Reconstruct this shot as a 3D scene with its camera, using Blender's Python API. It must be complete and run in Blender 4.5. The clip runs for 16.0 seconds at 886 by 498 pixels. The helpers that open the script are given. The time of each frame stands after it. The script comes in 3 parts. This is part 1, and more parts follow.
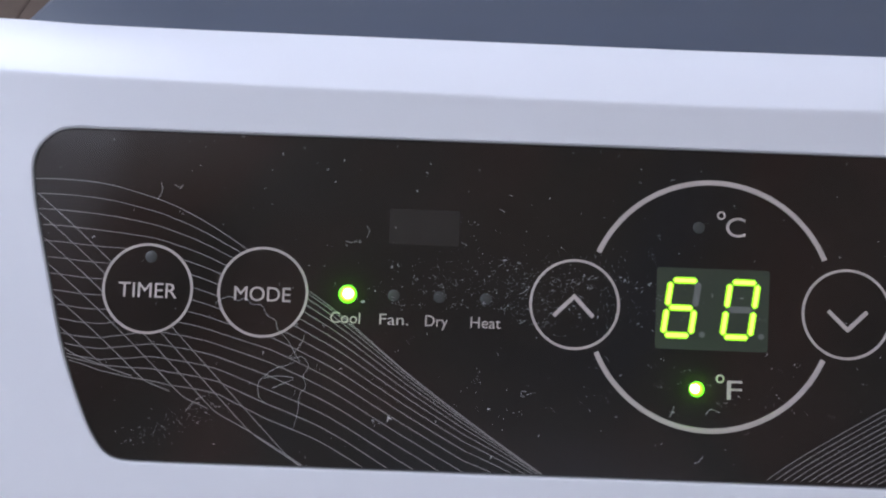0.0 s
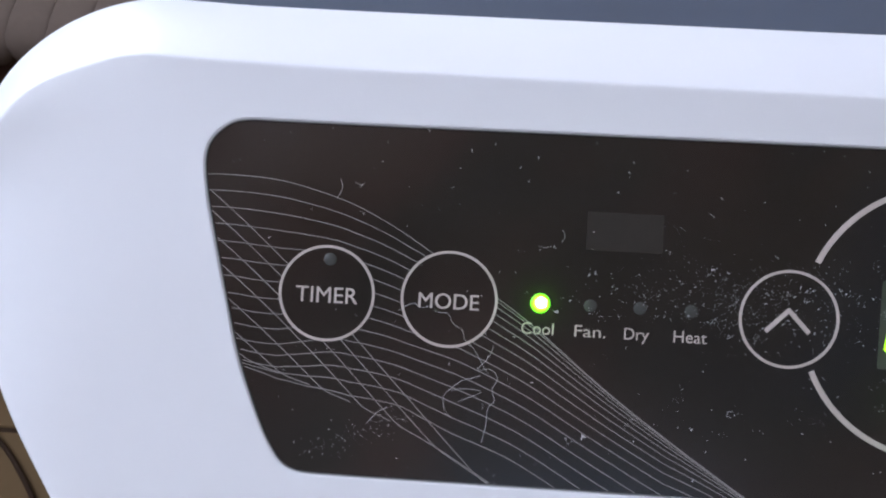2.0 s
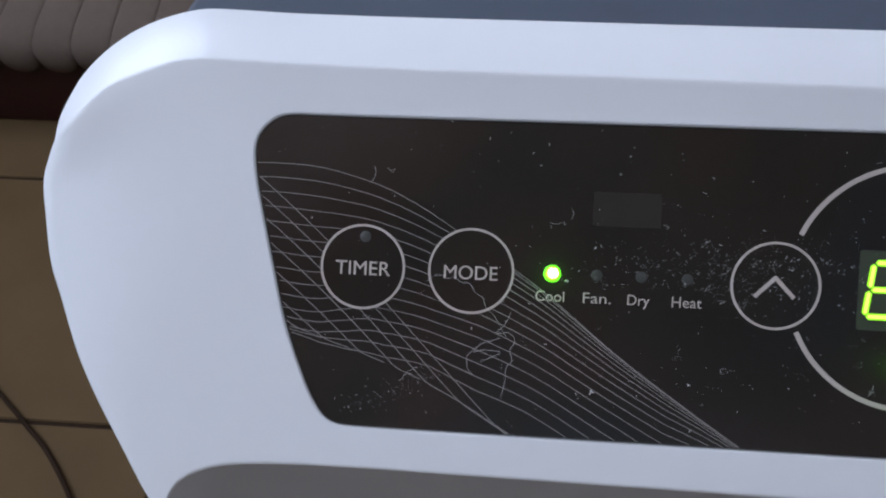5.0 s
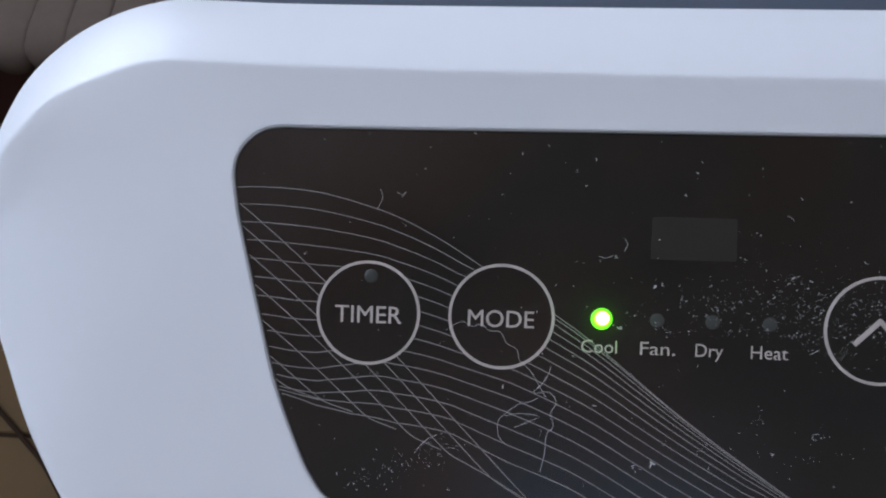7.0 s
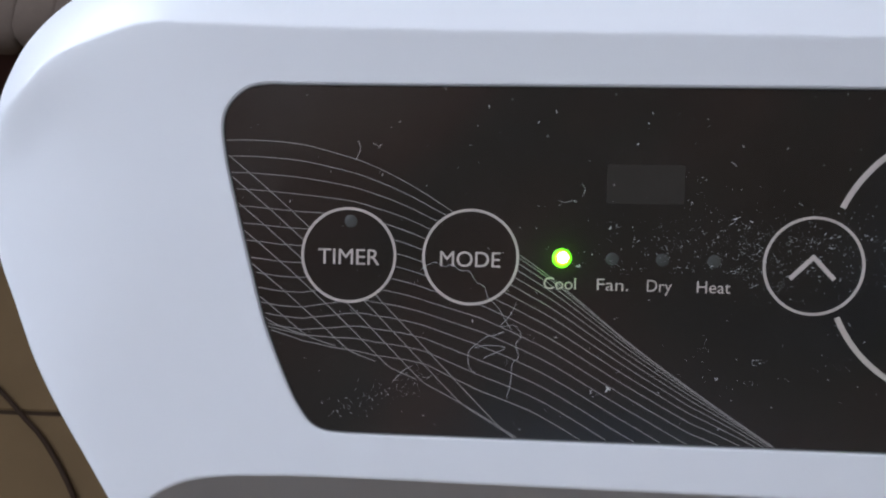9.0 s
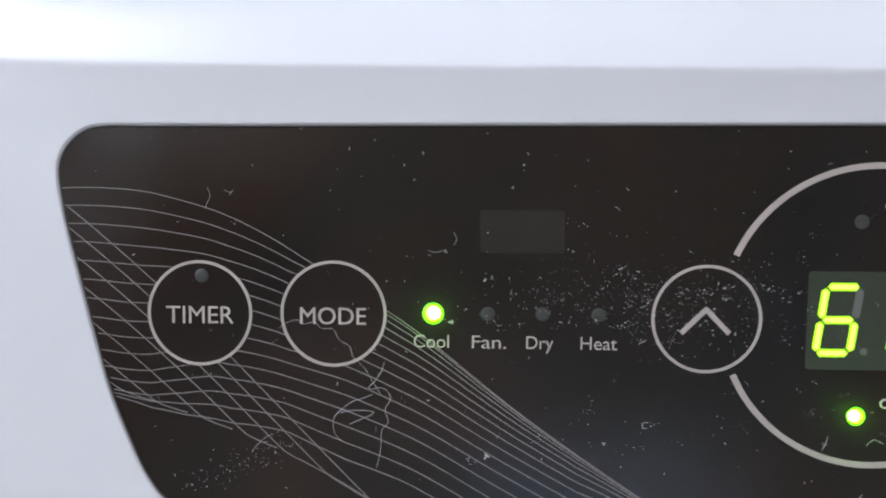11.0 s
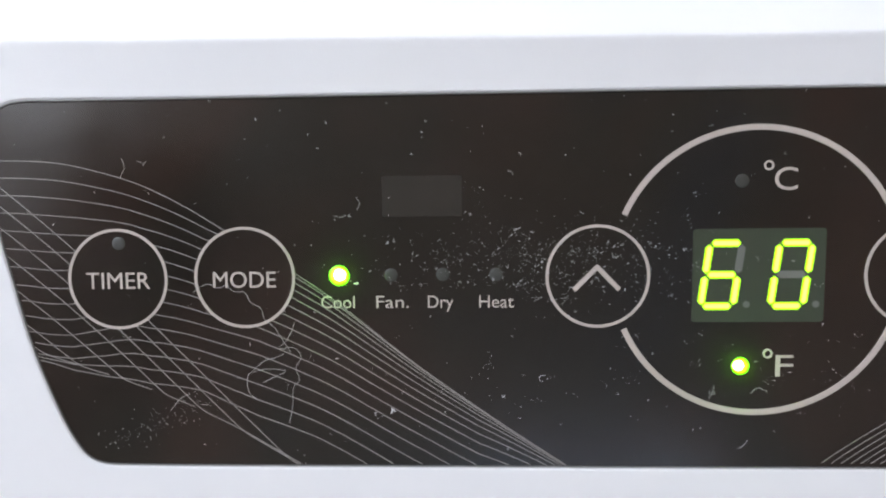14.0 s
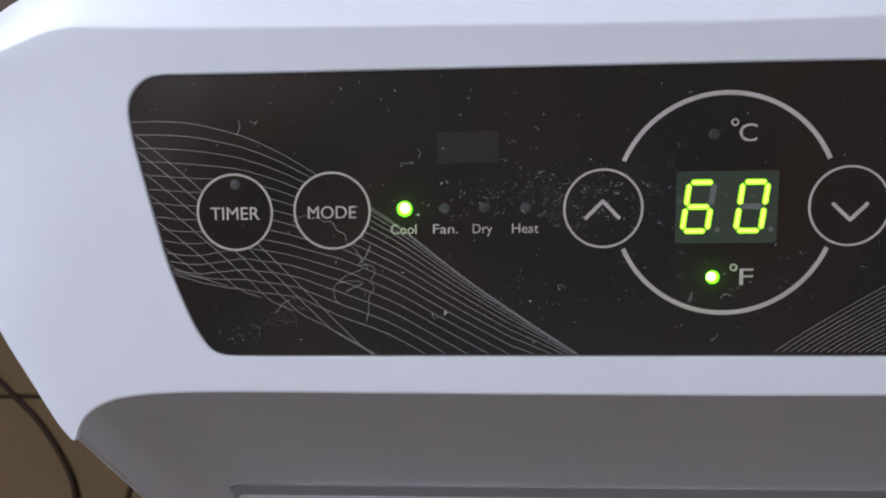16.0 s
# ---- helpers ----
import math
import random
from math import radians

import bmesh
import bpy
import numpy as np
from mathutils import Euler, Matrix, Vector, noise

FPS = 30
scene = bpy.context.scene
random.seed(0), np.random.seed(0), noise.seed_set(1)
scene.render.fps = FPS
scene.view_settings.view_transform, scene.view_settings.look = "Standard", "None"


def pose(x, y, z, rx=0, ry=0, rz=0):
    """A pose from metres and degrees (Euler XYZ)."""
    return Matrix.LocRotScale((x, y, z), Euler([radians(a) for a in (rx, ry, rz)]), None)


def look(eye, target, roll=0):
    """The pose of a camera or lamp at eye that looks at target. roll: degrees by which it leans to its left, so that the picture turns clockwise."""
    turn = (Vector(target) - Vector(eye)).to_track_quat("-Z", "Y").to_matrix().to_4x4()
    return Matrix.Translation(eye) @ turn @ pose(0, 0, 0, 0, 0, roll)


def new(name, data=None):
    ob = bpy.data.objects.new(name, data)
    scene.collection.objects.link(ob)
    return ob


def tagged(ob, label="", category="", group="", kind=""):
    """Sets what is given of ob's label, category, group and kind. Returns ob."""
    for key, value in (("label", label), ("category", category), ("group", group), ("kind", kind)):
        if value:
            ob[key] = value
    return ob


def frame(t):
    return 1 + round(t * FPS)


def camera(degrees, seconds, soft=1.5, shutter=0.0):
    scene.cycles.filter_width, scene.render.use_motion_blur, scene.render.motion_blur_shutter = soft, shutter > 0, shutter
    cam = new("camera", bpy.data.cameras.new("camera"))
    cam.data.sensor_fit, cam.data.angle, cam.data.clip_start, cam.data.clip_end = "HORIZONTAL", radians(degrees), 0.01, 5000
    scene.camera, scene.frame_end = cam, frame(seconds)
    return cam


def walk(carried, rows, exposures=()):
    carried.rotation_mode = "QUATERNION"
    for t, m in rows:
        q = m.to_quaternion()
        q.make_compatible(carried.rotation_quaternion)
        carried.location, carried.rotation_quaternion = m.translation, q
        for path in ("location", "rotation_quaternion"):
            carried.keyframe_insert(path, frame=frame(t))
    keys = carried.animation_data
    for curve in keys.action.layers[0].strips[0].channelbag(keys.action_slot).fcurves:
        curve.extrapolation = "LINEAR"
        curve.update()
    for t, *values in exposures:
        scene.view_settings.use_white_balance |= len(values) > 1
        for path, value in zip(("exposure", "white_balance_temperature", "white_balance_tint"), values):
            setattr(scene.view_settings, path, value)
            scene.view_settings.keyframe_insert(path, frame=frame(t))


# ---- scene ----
# A portable air conditioner's sloped control panel, seen from a hand's width.
# Panel coordinates are millimetres: a to the right from the panel's middle, b up the slope, w out of the glass.
SLOPE, RISE = 42.0, 0.634
PANEL = pose(0, 0, RISE, SLOPE, 0, 0)
PATH_FRAME = PANEL @ Matrix.Translation((-0.117, 0, 0)) @ pose(0, 0, 0, 0, 0, -0.6)

# seconds, place (mm in the panel's frame, from the timer button), yaw, pitch, roll
ROWS = [
    (0.0, 60.6, 6.8, 129.3, -0.10, 1.95, 2.74),
    (0.5, 51.8, 4.1, 124.7, 0.36, 1.77, 3.42),
    (1.0, 47.3, 12.5, 126.3, 0.95, 0.49, 4.11),
    (1.5, 43.3, 7.7, 120.6, 1.95, -0.84, 4.05),
    (2.0, 26.0, 12.2, 120.1, 1.86, -0.99, 3.66),
    (2.5, 18.7, 13.2, 124.1, 2.94, -0.93, 3.42),
    (3.0, 18.4, 8.6, 127.8, 2.61, -1.23, 3.36),
    (3.5, 22.8, 2.4, 134.4, 2.80, -0.61, 3.38),
    (3.7, 26.7, 3.7, 135.2, 2.88, -0.72, 3.34),
    (5.8, 24.4, 12.2, 131.9, 3.22, -1.16, 2.88),
    (6.0, 24.8, 14.5, 126.9, 2.85, -1.08, 2.81),
    (6.5, 25.1, 17.5, 121.9, 2.65, -1.62, 2.34),
    (7.0, 19.8, 15.0, 110.5, 3.49, -1.52, 2.22),
    (7.5, 18.1, 15.2, 111.7, 2.82, -2.55, 1.88),
    (8.0, 22.9, 8.1, 118.0, 3.29, -2.73, 1.62),
    (8.2, 23.8, 8.1, 120.4, 3.06, -2.86, 2.02),
    (10.3, 26.0, 12.6, 117.5, 2.71, -3.27, 1.20),
    (10.5, 36.2, 14.9, 115.9, 2.56, -3.20, 1.22),
    (11.0, 47.0, 18.1, 107.9, 2.11, -3.10, 0.97),
    (11.5, 47.7, 13.0, 105.1, 2.03, -3.61, 0.90),
    (12.0, 49.4, 13.0, 104.8, 2.01, -3.72, 0.72),
    (12.5, 52.8, 15.2, 104.8, 2.00, -3.68, 0.35),
    (13.0, 51.8, 13.5, 104.3, 1.71, -3.53, 0.28),
    (13.5, 64.8, 17.6, 109.2, 1.82, -3.35, 0.12),
    (14.0, 64.5, 13.2, 113.0, 1.97, -3.71, 0.03),
    (14.5, 70.2, 14.9, 125.5, 2.34, -4.47, 0.04),
    (15.0, 67.2, 12.5, 132.7, 2.56, -4.98, -0.02),
    (15.5, 57.3, 10.3, 141.6, 2.79, -5.01, -0.04),
    (16.0, 57.5, 3.9, 148.9, 2.61, -4.85, -0.08),
]


def eye_pose(u, v, w, yaw, pitch, roll):
    turn = Matrix.Rotation(radians(yaw), 4, "Y") @ Matrix.Rotation(radians(pitch), 4, "X") @ Matrix.Rotation(radians(roll), 4, "Z")
    return PATH_FRAME @ Matrix.Translation((u / 1000, v / 1000, w / 1000)) @ turn


cam = camera(71.0, 16.0, soft=2.15)
EXPOSURES = [(0.0, 0.3, 6000, 18), (0.5, 0.32, 6000, 18), (1.0, 0.4, 6050, 18), (2.0, 0.5, 6050, 17), (2.5, 0.18, 5950, 15), (3.0, 0.08, 5950, 14), (3.5, 0.25, 6050, 14), (6.0, 0.0, 5850, 13), (7.0, 0.02, 5900, 13), (8.0, 0.2, 6050, 14),
             (10.5, 0.28, 6150, 11), (11.0, 0.48, 6350, 13), (11.5, 0.6, 6350, 16), (12.0, 0.78, 6450, 12), (12.5, 0.97, 6600, 11), (13.0, 0.88, 6600, 11), (13.5, 0.90, 6650, 11), (14.0, 0.83, 6600, 12), (14.5, 0.78, 6450, 12),
             (15.0, 0.58, 6350, 17), (15.5, 0.38, 6200, 17), (16.0, 0.25, 6150, 17)]
walk(cam, [(t, eye_pose(*r)) for t, *r in ROWS], EXPOSURES)

# ---- light: daylight through a high window ----
world = bpy.data.worlds.new("sky")
scene.world = world
world.use_nodes = True
nt = world.node_tree
sky = nt.nodes.new("ShaderNodeTexSky")
sky.sky_type, sky.sun_disc = "NISHITA", False
sky.sun_elevation, sky.sun_rotation = radians(40), radians(120)
nt.links.new(sky.outputs[0], nt.nodes["Background"].inputs[0])
nt.nodes["Background"].inputs[1].default_value = 0.1


def area(name, m, sx, sy, watts, colour):
    d = bpy.data.lights.new(name, "AREA")
    d.shape, d.size, d.size_y, d.energy, d.color = "RECTANGLE", sx, sy, watts, colour
    o = new(name, d)
    o.matrix_world = m
    return o


area("window_daylight", look((-1.46, 0.35, 1.94), (0.0, 0.1, 0.7)), 2.3, 0.97, 41.0, (0.82, 0.90, 0.99))
area("south_daylight", look((0.40, -2.06, 1.52), (0.40, 0.0, 0.9)), 1.0, 0.40, 0.35, (0.74, 0.86, 1.0))


# ---- materials ----
def material(name, base, rough=0.5, metal=0.0, spec=0.5, coat=0.0):
    m = bpy.data.materials.new(name)
    m.use_nodes = True
    b = m.node_tree.nodes["Principled BSDF"]
    b.inputs["Base Color"].default_value = (*base, 1)
    b.inputs["Roughness"].default_value = rough
    b.inputs["Metallic"].default_value = metal
    b.inputs["Specular IOR Level"].default_value = spec
    b.inputs["Coat Weight"].default_value = coat
    return m


def vary(m, scale, amount, tint=(1, 1, 1), bump=0.0, bump_scale=400.0, detail=5.0, rough=0.0, stretch=(1, 1, 1)):
    """Mottling of the base colour, uneven gloss and fine relief, in object metres."""
    n, l = m.node_tree.nodes, m.node_tree.links
    b = n["Principled BSDF"]
    co = n.new("ShaderNodeTexCoord")
    mp = n.new("ShaderNodeMapping")
    mp.inputs["Scale"].default_value = stretch
    l.new(co.outputs["Object"], mp.inputs[0])
    t = n.new("ShaderNodeTexNoise")
    t.inputs["Scale"].default_value, t.inputs["Detail"].default_value = scale, detail
    l.new(mp.outputs[0], t.inputs["Vector"])
    mix = n.new("ShaderNodeMix")
    mix.data_type = "RGBA"
    c = b.inputs["Base Color"].default_value
    lo = [c[i] * (1 - amount) * tint[i] for i in range(3)]
    hi = [min(1, c[i] * (1 + amount)) for i in range(3)]
    mix.inputs[6].default_value, mix.inputs[7].default_value = (*lo, 1), (*hi, 1)
    l.new(t.outputs[0], mix.inputs[0])
    l.new(mix.outputs[2], b.inputs["Base Color"])
    if rough:
        r = n.new("ShaderNodeMapRange")
        r.inputs[3].default_value = b.inputs["Roughness"].default_value - rough
        r.inputs[4].default_value = b.inputs["Roughness"].default_value + rough
        l.new(t.outputs[0], r.inputs[0])
        l.new(r.outputs[0], b.inputs["Roughness"])
    if bump:
        f = n.new("ShaderNodeTexNoise")
        f.inputs["Scale"].default_value, f.inputs["Detail"].default_value = bump_scale, 3
        l.new(co.outputs["Object"], f.inputs["Vector"])
        k = n.new("ShaderNodeBump")
        k.inputs["Strength"].default_value, k.inputs["Distance"].default_value = bump, 0.001
        l.new(f.outputs[0], k.inputs["Height"])
        l.new(k.outputs[0], b.inputs["Normal"])
    return m


def glowing(name, colour, strength):
    m = material(name, (0.1, 0.2, 0.02), 0.4)
    b = m.node_tree.nodes["Principled BSDF"]
    b.inputs["Emission Color"].default_value = (*colour, 1)
    b.inputs["Emission Strength"].default_value = strength
    return m


WHITE = vary(material("white_abs_plastic", (0.795, 0.81, 0.853), 0.34, spec=0.45), 18, 0.03, bump=0.03, bump_scale=2500, rough=0.04)
DECK = vary(material("slate_blue_plastic", (0.062, 0.080, 0.118), 0.38), 25, 0.12, bump=0.05, bump_scale=1500, rough=0.06)
GLASS = material("smoked_black_acrylic", (0.015, 0.012, 0.011), 0.12, spec=0.68)
EDGE_GLINT = material("acrylic_edge_glint", (0.24, 0.24, 0.25), 0.2)
PRINT = vary(material("grey_screen_print", (0.475, 0.42, 0.39), 0.5), 300, 0.08)
LINES = vary(material("blue_grey_print", (0.29, 0.275, 0.27), 0.5), 120, 0.2)
WINDOW_DARK = vary(material("tinted_window", (0.031, 0.0275, 0.025), 0.25), 150, 0.1)
# Green raised in the base colour to carry the digits' glow on the window.
DISPLAY = vary(material("display_filter", (0.046, 0.060, 0.042), 0.3), 200, 0.1)
UNLIT = material("unlit_segment", (0.16, 0.17, 0.16), 0.45)
LED_OFF = vary(material("unlit_diode", (0.048, 0.050, 0.047), 0.5), 900, 0.3)
LIT = glowing("lit_segment", (0.36, 1.0, 0.0), 1.15)
LIT_CORE = glowing("lit_segment_core", (0.72, 1.0, 0.12), 1.4)
LED = glowing("lit_diode", (0.16, 1.0, 0.0), 1.4)
LED_MID = glowing("lit_diode_glow", (0.42, 1.0, 0.02), 2.2)
LED_CORE = glowing("lit_diode_core", (0.9, 1.0, 0.65), 6.0)
LINT = material("pale_lint", (0.58, 0.58, 0.60), 0.8)
RECESS_SHADE = material("painted_recess_shade", (0.30, 0.30, 0.31), 0.6)
TILE = vary(material("beige_ceramic_tile", (0.114, 0.076, 0.040), 0.6, spec=0.04), 9, 0.22, (1, 0.95, 0.85), 0.15, 60, rough=0.08)
GROUT = vary(material("brown_grout", (0.030, 0.018, 0.011), 0.9, spec=0.1), 60, 0.3, bump=0.3)
CORD = vary(material("black_rubber_cord", (0.026, 0.014, 0.008), 0.75, spec=0.12), 80, 0.2)
WOOD = vary(material("dark_red_wood", (0.030, 0.0065, 0.005), 0.5), 12, 0.35, bump=0.1, stretch=(1, 8, 8))
QUILT = vary(material("grey_beige_quilting", (0.132, 0.102, 0.085), 0.9, spec=0.05), 60, 0.10, bump=0.5, bump_scale=900)
PLASTER = vary(material("warm_white_plaster", (0.80, 0.77, 0.73), 0.9), 5, 0.06, bump=0.2, bump_scale=90)
# Tan picked so the unseen south wall dims the lower panel's reflection.
TAN = vary(material("reflection_dimming_tan", (0.61, 0.55, 0.50), 0.9), 5, 0.06, bump=0.2, bump_scale=90)
CEILING = vary(material("white_ceiling_paint", (0.84, 0.74, 0.65), 0.9), 4, 0.05, bump=0.2, bump_scale=120)
FRAME = vary(material("white_window_frame", (0.78, 0.78, 0.78), 0.4), 20, 0.03)
PANE = material("window_glass", (1, 1, 1), 0.0)
PANE.node_tree.nodes["Principled BSDF"].inputs["Transmission Weight"].default_value = 1.0




def reflections_and_smears(m, scale, stops, rough):
    """Paints the room's blurred reflection as broad cloudy tints under the gloss, and handled patches that are less
    polished.
    """
    n, l = m.node_tree.nodes, m.node_tree.links
    b = n["Principled BSDF"]
    co = n.new("ShaderNodeTexCoord")
    t = n.new("ShaderNodeTexNoise")
    t.inputs["Scale"].default_value, t.inputs["Detail"].default_value, t.inputs["Distortion"].default_value = scale, 2.0, 0.6
    l.new(co.outputs["Object"], t.inputs["Vector"])
    ramp = n.new("ShaderNodeValToRGB")
    while len(ramp.color_ramp.elements) < len(stops):
        ramp.color_ramp.elements.new(0.5)
    for e, (at, c) in zip(ramp.color_ramp.elements, stops):
        e.position, e.color = at, (*c, 1)
    l.new(t.outputs[0], ramp.inputs[0])
    l.new(ramp.outputs[0], b.inputs["Base Color"])
    g = n.new("ShaderNodeTexNoise")
    g.inputs["Scale"].default_value, g.inputs["Detail"].default_value = scale * 2.3, 6.0
    l.new(co.outputs["Object"], g.inputs["Vector"])
    r = n.new("ShaderNodeMapRange")
    r.inputs[1].default_value, r.inputs[2].default_value, r.inputs[3].default_value, r.inputs[4].default_value = 0.35, 0.7, rough[0], rough[1]
    l.new(g.outputs[0], r.inputs[0])
    l.new(r.outputs[0], b.inputs["Roughness"])


# Brown and blue stops hold the room's reflection in the acrylic's base colour.
reflections_and_smears(GLASS, 15.0, ((0.30, (0.0045, 0.0060, 0.0090)), (0.45, (0.0085, 0.0072, 0.0064)), (0.58, (0.0185, 0.0098, 0.0080)), (0.74, (0.0240, 0.0155, 0.0125))), (0.14, 0.27))


# ---- mesh helpers ----
def P(a, b, w=0.0):
    return PANEL @ Vector((a / 1000, b / 1000, w / 1000))


def part(name, bm, mat, parent=None, label="", smooth=False):
    me = bpy.data.meshes.new(name)
    bmesh.ops.recalc_face_normals(bm, faces=bm.faces[:])
    if smooth:
        for fc in bm.faces:
            fc.smooth = True
    bm.to_mesh(me)
    bm.free()
    me.materials.append(mat)
    o = new(name, me)
    if parent is not None:
        o.parent = parent
        o.matrix_parent_inverse = parent.matrix_world.inverted()
    return tagged(o, label) if label else o


def holder(name, at, label, category, group="", kind=""):
    o = new(name)
    o.matrix_world = Matrix.Translation(at)
    o.empty_display_size = 0.05
    return tagged(o, label, category, group, kind)


def box(x0, y0, z0, x1, y1, z1, bevel=0.0, segments=2):
    bm = bmesh.new()
    bmesh.ops.create_cube(bm, size=1)
    for v in bm.verts:
        v.co = Vector(((x0 + x1) / 2 + v.co.x * (x1 - x0), (y0 + y1) / 2 + v.co.y * (y1 - y0), (z0 + z1) / 2 + v.co.z * (z1 - z0)))
    if bevel:
        bmesh.ops.bevel(bm, geom=bm.edges[:], offset=bevel, segments=segments, affect="EDGES", profile=0.5)
    return bm


def slab(points, w0, w1):
    """A flat plate on the panel: outline in mm, from w0 up to w1."""
    bm = bmesh.new()
    lo = [bm.verts.new(P(a, b, w0)) for a, b in points]
    hi = [bm.verts.new(P(a, b, w1)) for a, b in points]
    n = len(points)
    bm.faces.new(hi)
    bm.faces.new(lo[::-1])
    for i in range(n):
        bm.faces.new((lo[i], lo[(i + 1) % n], hi[(i + 1) % n], hi[i]))
    return bm


def ribbon(bm, points, width, w0, w1, closed=False):
    """A printed line of the given width along points (mm), with a little body."""
    n = len(points)
    rows = []
    for i, (a, b) in enumerate(points):
        p0 = points[(i - 1) % n] if closed or i else points[0]
        p1 = points[(i + 1) % n] if closed or i < n - 1 else points[-1]
        d = Vector((p1[0] - p0[0], p1[1] - p0[1])).normalized()
        x, y = -d.y * width / 2, d.x * width / 2
        rows.append([bm.verts.new(P(a + x, b + y, w1)), bm.verts.new(P(a - x, b - y, w1)), bm.verts.new(P(a - x, b - y, w0)), bm.verts.new(P(a + x, b + y, w0))])
    for i in range(n if closed else n - 1):
        r, s = rows[i], rows[(i + 1) % n]
        for k in range(4):
            bm.faces.new((r[k], r[(k + 1) % 4], s[(k + 1) % 4], s[k]))
    if not closed:
        bm.faces.new(rows[0])
        bm.faces.new(rows[-1][::-1])
    return bm


def arc(a, b, r, d0, d1, n):
    return [(a + r * math.cos(radians(d0 + (d1 - d0) * i / n)), b + r * math.sin(radians(d0 + (d1 - d0) * i / n))) for i in range(n + 1)]


def dome(a, b, r, h, w0, n=20, rings=5):
    bm = bmesh.new()
    prev = None
    for k in range(rings + 1):
        e = radians(90 * k / rings)
        if k == rings:
            top = bm.verts.new(P(a, b, w0 + h))
            for i in range(n):
                bm.faces.new((prev[i], prev[(i + 1) % n], top))
        else:
            ring = [bm.verts.new(P(a + r * math.cos(e) * math.cos(2 * math.pi * i / n), b + r * math.cos(e) * math.sin(2 * math.pi * i / n), w0 + h * math.sin(e))) for i in range(n)]
            if prev:
                for i in range(n):
                    bm.faces.new((prev[i], prev[(i + 1) % n], ring[(i + 1) % n], ring[i]))
            prev = ring
    return bm


def lettering(name, text, a0, b0, a1, b1, parent, mat, heavy=0.0):
    """Built-in font, stretched so that the word fills the box a0..a1, b0..b1 (cap height)."""
    cu = bpy.data.curves.new(name, "FONT")
    cu.body, cu.extrude, cu.resolution_u = text, 0.0, 4
    tmp = new("tmp", cu)
    bpy.context.view_layer.update()
    me = bpy.data.meshes.new_from_object(tmp.evaluated_get(bpy.context.evaluated_depsgraph_get()))
    bpy.data.objects.remove(tmp)
    bpy.data.curves.remove(cu)
    xs = [v.co.x for v in me.vertices]
    x0, x1 = min(xs), max(xs)
    cap = 0.729
    bm, flat = bmesh.new(), bmesh.new()
    flat.from_mesh(me)
    for n, shift in enumerate((0.0,) if not heavy else (-heavy, 0.0, heavy)):
        made = [bm.verts.new(P(a0 + shift + (v.co.x - x0) / (x1 - x0) * (a1 - a0), b0 + v.co.y / cap * (b1 - b0), 0.085 + 0.004 * n)) for v in flat.verts]
        for fc in flat.faces:
            bm.faces.new([made[v.index] for v in fc.verts])
    bm.to_mesh(me)
    bm.free()
    flat.free()
    me.name = name
    me.materials.append(mat)
    o = new(name, me)
    o.parent = parent
    o.matrix_parent_inverse = parent.matrix_world.inverted()
    return o


def smooth_line(points, n):
    """Catmull-Rom through points, n steps in all, even along the length."""
    pts = [Vector(p) for p in points]
    out = []
    for i in range(len(pts) - 1):
        p0, p1, p2, p3 = pts[max(i - 1, 0)], pts[i], pts[i + 1], pts[min(i + 2, len(pts) - 1)]
        for k in range(12):
            t = k / 12
            out.append(0.5 * (2 * p1 + (p2 - p0) * t + (2 * p0 - 5 * p1 + 4 * p2 - p3) * t * t + (3 * p1 - p0 - 3 * p2 + p3) * t ** 3))
    out.append(pts[-1])
    s = [0.0]
    for i in range(1, len(out)):
        s.append(s[-1] + (out[i] - out[i - 1]).length)
    res, j = [], 0
    for i in range(n + 1):
        d = s[-1] * i / n
        while j < len(s) - 2 and s[j + 1] < d:
            j += 1
        q = (d - s[j]) / max(s[j + 1] - s[j], 1e-9)
        res.append(out[j].lerp(out[j + 1], min(max(q, 0), 1)))
    return res


def tube(bm, pts, radius, sides=6):
    rings = []
    for i, p in enumerate(pts):
        d = (pts[min(i + 1, len(pts) - 1)] - pts[max(i - 1, 0)]).normalized()
        x = d.cross(Vector((0.123, 0.31, 0.94))).normalized()
        y = d.cross(x)
        rings.append([bm.verts.new(p + radius * (x * math.cos(2 * math.pi * k / sides) + y * math.sin(2 * math.pi * k / sides))) for k in range(sides)])
    for r, s in zip(rings, rings[1:]):
        for k in range(sides):
            bm.faces.new((r[k], r[(k + 1) % sides], s[(k + 1) % sides], s[k]))
    bm.faces.new(rings[0])
    bm.faces.new(rings[-1][::-1])
    return bm


# ---- the room ----
X0, X1, Y0, Y1, TOP = -1.5, 2.2, -2.1, 2.4, 2.5
WY0, WY1, WZ0, WZ1 = -0.8, 1.5, 1.45, 2.42


def setting(name, bm, mat, label, category):
    return tagged(part(name, bm, mat), label, category, kind="structure")


setting("ceiling", box(X0 - 0.15, Y0 - 0.15, TOP, X1 + 0.15, Y1 + 0.15, TOP + 0.15), CEILING, "plain white painted ceiling of the room", "ceiling")
setting("wall_north", box(X0 - 0.15, Y1, 0, X1 + 0.15, Y1 + 0.15, TOP), PLASTER, "warm white plaster wall behind the bed", "wall")
setting("wall_east", box(X1, Y0, 0, X1 + 0.15, Y1, TOP), PLASTER, "warm white plaster wall of the room", "wall")
SX0, SX1, SZ0, SZ1 = -0.1, 0.9, 1.32, 1.72


